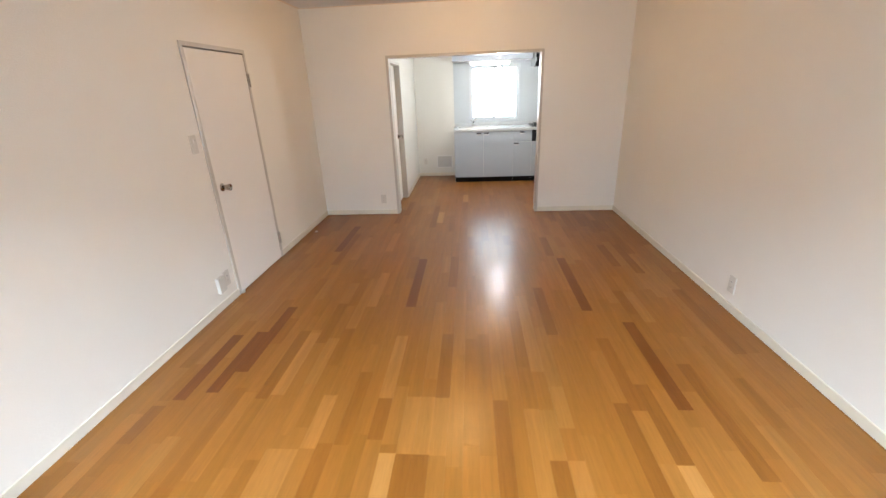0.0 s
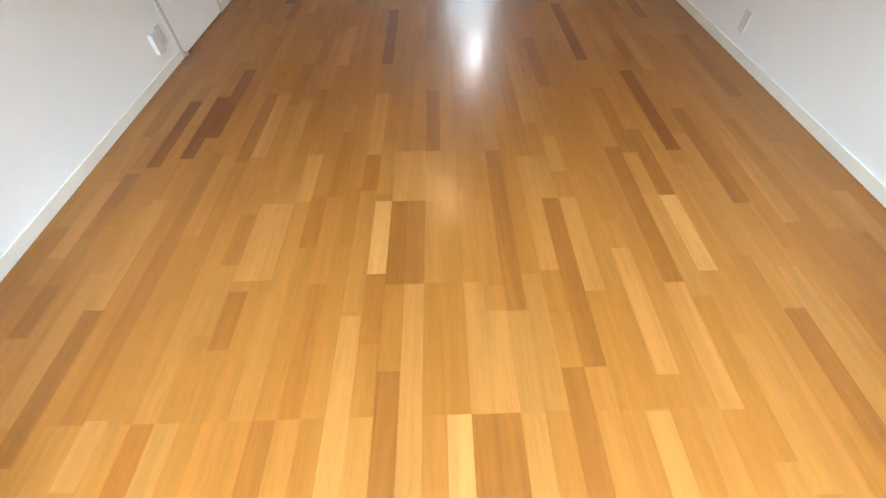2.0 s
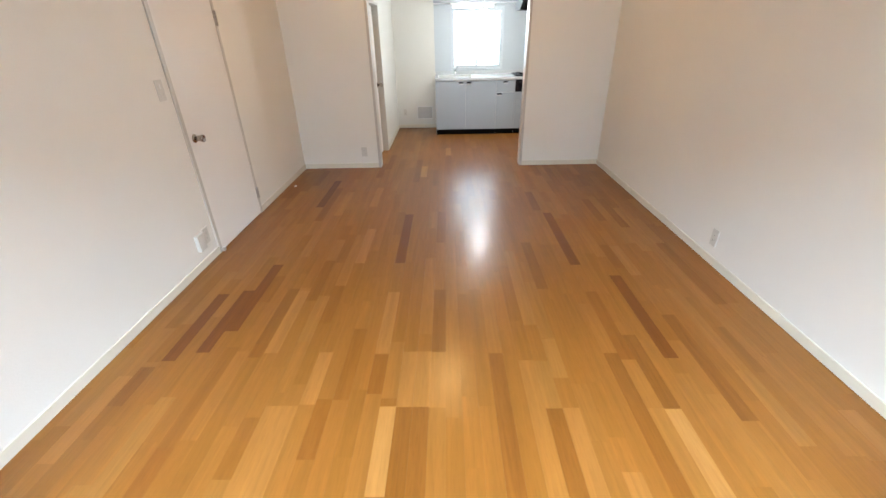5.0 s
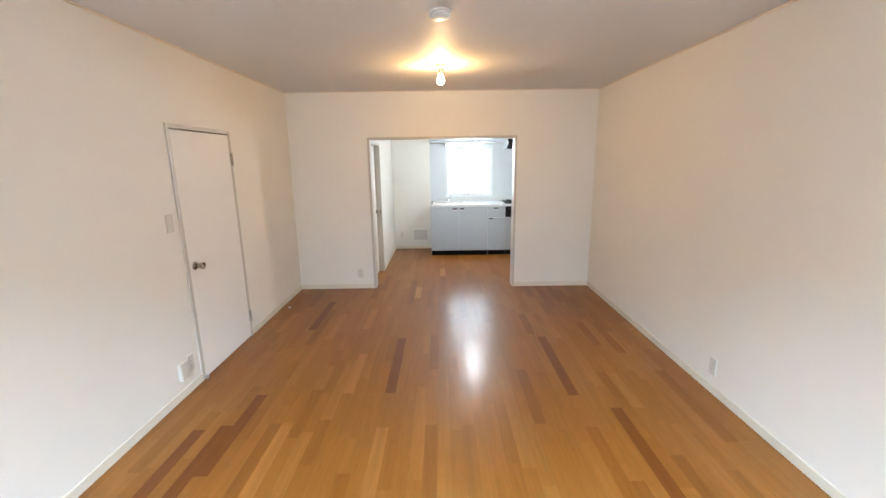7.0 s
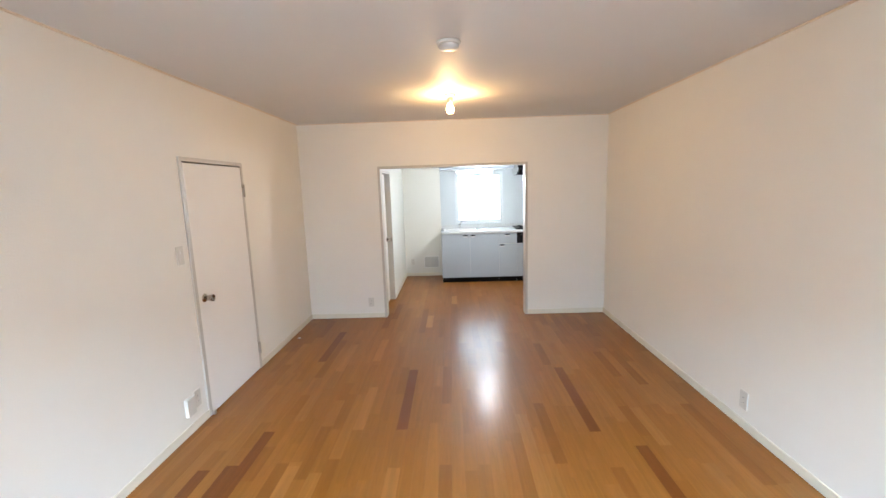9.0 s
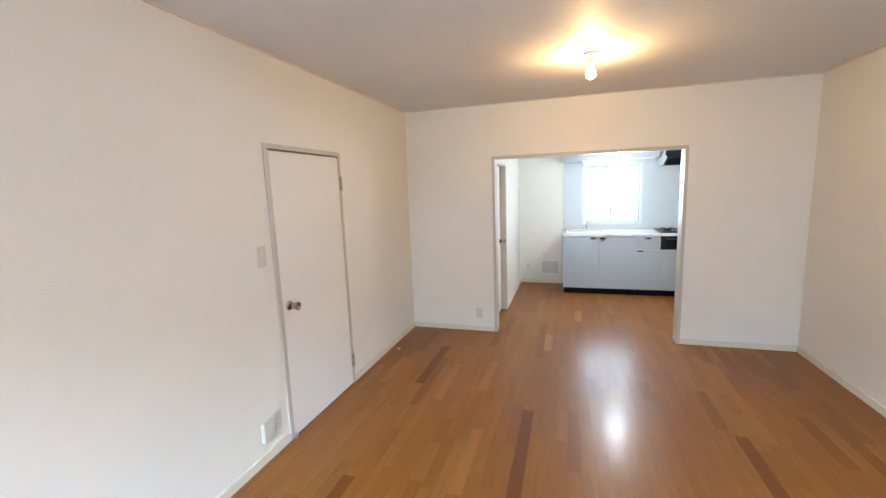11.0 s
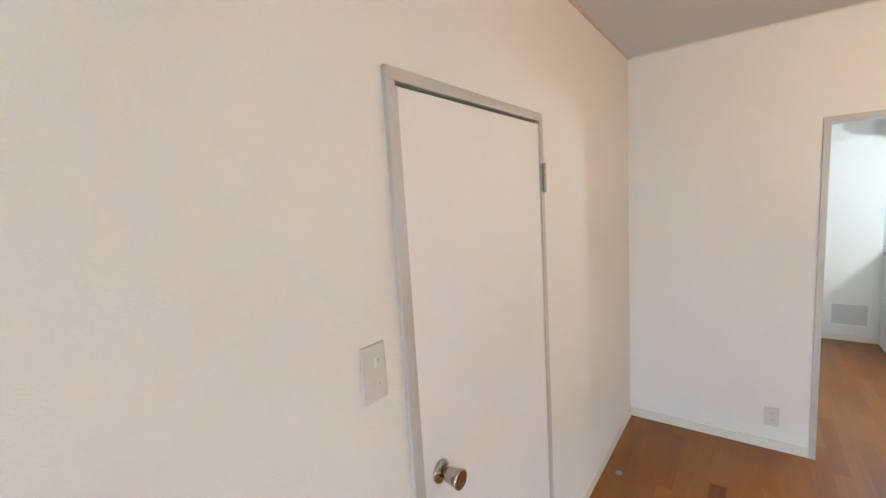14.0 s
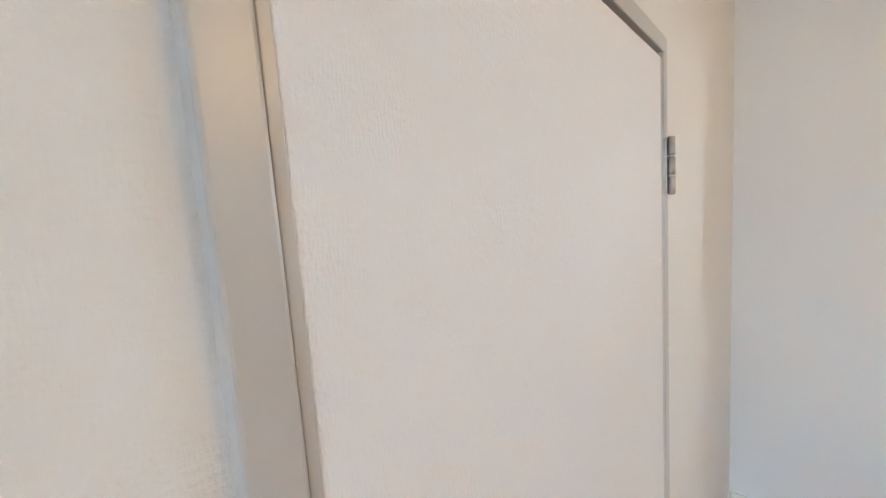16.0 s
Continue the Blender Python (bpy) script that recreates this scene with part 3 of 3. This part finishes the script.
tap = thing("kitchen_tap", "chrome single-lever tap behind the sink", "tap", (1.955, 7.900, CT + 0.028))
part("tap_base", lathe(bmesh.new(), [(0.026, 0), (0.026, 0.006), (0.021, 0.012), (0.019, 0.055), (0.014, 0.062), (0.0, 0.064)], (0, 0, 0)), TAPM, tap)
part("spout", tube(bmesh.new(), [(0.0, -0.005, 0.045), (0.02, -0.03, 0.10), (0.045, -0.07, 0.145), (0.062, -0.10, 0.155), (0.070, -0.115, 0.140)], 0.011), TAPM, tap)
part("lever", tube(bmesh.new(), [(0.0, 0.0, 0.06), (-0.02, -0.01, 0.085), (-0.06, -0.03, 0.098)], 0.007), TAPM, tap)

stove = thing("gas_stove", "black built-in gas stove with two burners", "stove", (3.155, 7.65, CT + 0.006))
part("stove_body", B(-0.250, 0.250, -0.235, 0.235, 0.0, 0.040, 0.006), BLACK, stove)
part("top_plate", B(-0.262, 0.262, -0.238, 0.238, 0.030, 0.038, 0.003), BLACK, stove, "black enamel top plate")
for x in (-0.13, 0.13):
    part("burner", lathe(bmesh.new(), [(0.045, 0.038), (0.045, 0.052), (0.034, 0.058), (0.012, 0.058), (0.0, 0.056)], (x, -0.02, 0)), BLACK, stove)
    for k in range(4):
        bm = bmesh.new()
        a = math.pi / 4 + k * math.pi / 2
        c, s = math.cos(a), math.sin(a)
        tube(bm, [(x + 0.03 * c, -0.02 + 0.03 * s, 0.064), (x + 0.10 * c, -0.02 + 0.10 * s, 0.066), (x + 0.105 * c, -0.02 + 0.105 * s, 0.038)], 0.005, 6)
        part("pan_support", bm, BLACK, stove)

# wall cupboards over the window, the tube lamp under them, and the hood
UY = 7.62
UZ = 1.898
ux = [1.622, 2.045, 2.470, 2.895]
for x0, x1 in zip(ux, ux[1:]):
    u = thing("wall_cabinet", "pale grey-blue wall cupboard above the sink window", "cabinet", group="kitchen wall cupboards")
    part("body", B(x0, x1, UY + 0.002, KY - 0.003, UZ, KH - 0.01), CABINET_SIDE, u, "white melamine carcass")
    part("cabinet_door", B(x0 + 0.0005, x1 - 0.0005, UY - 0.016, UY, UZ + 0.002, KH - 0.014, 0.0015), CABINET, u)

tl = thing("tube_lamp", "lit white fluorescent tube lamp above the sink window", "lamp", (2.225, 7.70, UZ))
part("housing", B(-0.345, 0.345, -0.025, 0.045, -0.022, 0.0, 0.003), WHITE_PLASTIC, tl, "white lamp housing")
# added plate behind the cover: blocks the tube's light towards the splash panel
part("back_shield", B(-0.305, 0.305, 0.028, 0.034, -0.066, -0.0225, 0.001), WHITE_PLASTIC, tl, "added white plate that keeps the tube's glow off the wall")
part("diffuser", B(-0.303, 0.303, -0.022, 0.026, -0.064, -0.022, 0.008), TUBE, tl, "glowing white tube cover")
for x in (-0.324, 0.324):
    part("end_cap", B(x - 0.021, x + 0.021, -0.018, 0.018, -0.058, -0.022, 0.003), GREY, tl, "grey lamp holder")

hood = thing("range_hood", "black range hood with side panels greyed for reflections over the stove", "range hood", (2.917, KY, 1.785))
HOOD = ((-0.004, 0.0), (-0.430, 0.0), (-0.640, 0.088), (-0.640, 0.108), (-0.550, 0.118), (-0.550, 0.505), (-0.004, 0.505))   # side outline: depth, height
part("hood_body", outline(0.004, 0.498, HOOD), BLACK, hood)
# the sides' grey stands in for pale reflections on the glossy black hood
for x0, x1 in ((0.0, 0.004), (0.498, 0.502)):
    part("side_panel", outline(x0, x1, HOOD), GREY, hood, "side panel in grey that stands for reflections on black gloss")
part("filter", outline(0.03, 0.47, ((-0.440, 0.001), (-0.630, 0.081), (-0.634, 0.075), (-0.444, -0.005))), KICK, hood, "dark slanting filter panel")

pend = thing("kitchen_lamp", "lit white globe bulb hanging on a cord from the ceiling", "lamp", (2.325, 6.78, KH))
part("ceiling_cap", lathe(bmesh.new(), [(0.04, 0), (0.04, -0.015), (0.01, -0.025)], (0, 0, 0)), WHITE_PLASTIC, pend)
part("cord", tube(bmesh.new(), [(0, 0, -0.02), (0.001, 0, -0.26), (0, 0, -0.492)], 0.0035), WHITE_PLASTIC, pend)
part("socket", lathe(bmesh.new(), [(0.012, -0.488), (0.021, -0.498), (0.022, -0.538), (0.017, -0.549)], (0, 0, 0)), WHITE_PLASTIC, pend, "white lamp socket")
part("globe_bulb", lathe(bmesh.new(), [(0.015, -0.548), (0.019, -0.554), (0.034, -0.566), (0.045, -0.583), (0.0475, -0.602), (0.043, -0.622), (0.031, -0.638), (0.015, -0.647), (0.0, -0.649)], (0, 0, 0)), KLAMP, pend, "glowing white globe bulb")

vent = thing("air_grille", "square grey louvred air grille low on the kitchen wall", "vent", (1.4215, KY, 0.260))
part("grille_frame", B(-0.140, 0.140, -0.006, 0.0, -0.110, 0.110, 0.002), WHITE_PLASTIC, vent)
part("backing", B(-0.126, 0.126, -0.0075, -0.0055, -0.096, 0.096), GREY, vent, "grey mesh backing")
for k in range(12):
    z = -0.088 + k * 0.016
    part("slat", B(-0.126, 0.126, -0.0105, -0.0070, z - 0.0058, z + 0.0058), GRILLE, vent)
for k in range(15):
    x = -0.119 + k * 0.017
    part("slat", B(x - 0.0035, x + 0.0035, -0.0115, -0.0075, -0.096, 0.096), GRILLE, vent)

# ---- floor, last: oak strips laid along the room ----
bm = bmesh.new()
box(bm, XL - 0.10, XR + 0.10, YS - 0.1, YN + T, -0.05, -0.006)
box(bm, KX0 - 0.11, KX1 + 0.1, YN + T, KY + 0.1, -0.05, -0.006)
floor = tagged(part("floor", bm, SUBFLOOR), "glossy varnished orange oak strip floor", "floor", kind="structure")
SW = 0.0757
rng = random.Random(7)
unit_mesh = {}


def strip_mesh(mat):
    """One strip of unit size, its top edges eased."""
    if mat.name not in unit_mesh:
        b = bmesh.new()
        box(b, -0.5, 0.5, -0.5, 0.5, -0.006, 0.0)
        me = bpy.data.meshes.new("plank")
        b.to_mesh(me)
        b.free()
        me.materials.append(mat)
        unit_mesh[mat.name] = me
    return unit_mesh[mat.name]


X0 = 1.479 - 20 * SW
# strips that stand out: column, start, end, tone; first by the balcony window
NEAR = ((20, 1.338, 1.754, 4), (37, 1.300, 1.727, 4), (24, 0.430, 0.788, 4), (21, 1.285, 1.750, 1), (22, 1.285, 1.750, 1), (27, 1.152, 2.100, 1), (29, 0.490, 0.928, 1), (30, 0.928, 1.735, 1),
        (21, 0.430, 0.935, 1), (16, 0.430, 0.788, 1), (13, 1.030, 1.276, 1), (25, 0.430, 0.788, 1), (26, 0.430, 0.788, 1), (3, 1.103, 1.330, 1), (35, 1.252, 2.093, 1), (6, 0.671, 1.212, 1),
        (40, 0.590, 1.123, 1), (13, 1.325, 1.763, 3), (14, 1.325, 1.763, 3), (19, 0.430, 1.151, 3), (22, 0.430, 1.284, 3), (27, 0.430, 0.788, 3), (25, 0.788, 1.284, 3), (26, 0.788, 1.153, 3))
# the middle of the room
MIDDLE = ((27, 0.788, 1.151, 3), (31, 1.226, 1.738, 3), (29, 1.327, 2.045, 3), (33, 0.894, 1.429, 3), (35, 0.778, 1.252, 3), (32, 0.450, 0.781, 3), (9, 0.606, 0.802, 3), (47, 1.320, 1.713, 3),
          (21, 0.935, 1.285, 2), (23, 0.788, 1.287, 2), (24, 0.788, 1.287, 2), (32, 0.788, 1.236, 2), (2, 1.479, 1.962, 3), (15, 1.768, 2.122, 3), (21, 1.750, 2.120, 3), (22, 1.750, 2.120, 3),
          (23, 1.744, 2.115, 3), (23, 2.115, 2.715, 1), (37, 1.731, 2.237, 1), (41, 1.659, 2.417, 1), (3, 1.769, 2.022, 1), (4, 2.066, 2.696, 0), (6, 2.128, 2.735, 0), (7, 2.308, 3.080, 0))
# towards the kitchen, and in it
FAR = ((10, 2.194, 2.749, 1), (11, 2.118, 2.724, 3), (19, 2.103, 2.695, 3), (39, 2.050, 2.867, 0), (32, 2.711, 3.387, 1), (15, 3.085, 3.690, 3), (19, 3.080, 4.000, 0), (36, 3.020, 3.990, 0),
       (10, 4.000, 4.640, 3), (14, 4.208, 4.763, 3), (7, 4.218, 5.032, 0), (38, 3.946, 5.100, 3), (20, 5.120, 5.565, 4), (19, 4.958, 5.862, 1), (24, 6.060, 6.480, 4), (35, 4.050, 4.560, 1))
marked = NEAR + MIDDLE + FAR
rest_v, rest_f = [], []
count = 0


def lay(col, y0, y1, mat=None):
    global count
    xa, xb = max(X0 + col * SW, XL), min(X0 + (col + 1) * SW, XR)
    if y0 >= YN + 0.06:
        xa, xb = max(xa, KX0 - 0.1), min(xb, KX1)
    if xb - xa < 0.004 or y1 - y0 < 0.0008:
        return
    g = 0.00014
    if (0.2 < y0 < 3.3 and 8 <= col <= 42 and count < 235) or mat:
        o = new("plank", strip_mesh(mat or PLANK))
        o.parent = floor
        o.location = ((xa + xb) / 2, (y0 + y1) / 2, rng.uniform(-0.00015, 0.0))
        o.scale = (xb - xa - 2 * g, y1 - y0 - 2 * g, 1)
        count += 1
        return
    n = len(rest_v)
    z = rng.uniform(-0.00015, 0.0)
    for zz in (-0.006, z):
        for x, y in ((xa + g, y0 + g), (xb - g, y0 + g), (xb - g, y1 - g), (xa + g, y1 - g)):
            rest_v.append((x, y, zz))
    rest_f.extend([tuple(n + i for i in f) for f in ((4, 5, 6, 7), (0, 1, 5, 4), (1, 2, 6, 5), (2, 3, 7, 6), (3, 0, 4, 7))])


for col in range(0, 51):
    group = col // 4
    y = YS - [0.1, 0.55, 0.32, 0.8][group % 4] - rng.uniform(0, 0.5)
    cuts = [y]
    while cuts[-1] < KY:
        cuts.append(cuts[-1] + rng.choice((0.30, 0.38, 0.46, 0.55, 0.62, 0.75, 0.92)) * rng.uniform(0.92, 1.08))
    if 3 <= col <= 34:      # a run of board ends on one line
        k = min(range(len(cuts)), key=lambda i: abs(cuts[i] - 0.788))
        cuts[k] = 0.788
    for a, b in zip(cuts, cuts[1:]):
        a, b = max(a, YS), min(b, KY)
        if b <= a:
            continue
        pieces = [(a, b)]
        for c, m0, m1, tone in marked:
            if c == col:
                pieces = [q for p in pieces for q in ((p[0], min(p[1], m0)), (max(p[0], m1), p[1])) if q[1] - q[0] > 0.0008]
        for p0, p1 in pieces:
            if p0 < YN + 0.06 < p1 and (X0 + col * SW < KX0 - 0.1 or X0 + (col + 1) * SW > KX1):
                lay(col, p0, YN + 0.0599)
                lay(col, YN + 0.06, p1)
            else:
                lay(col, p0, p1)
    for c, m0, m1, tone in marked:
        if c == col:
            lay(col, m0, m1, TONED[tone])
me = bpy.data.meshes.new("planks")
me.from_pydata(rest_v, [], rest_f)
me.update()
me.materials.append(PLANK_REST)
ob = new("planks", me)
ob.parent = floor
tagged(ob, kind="stuff")
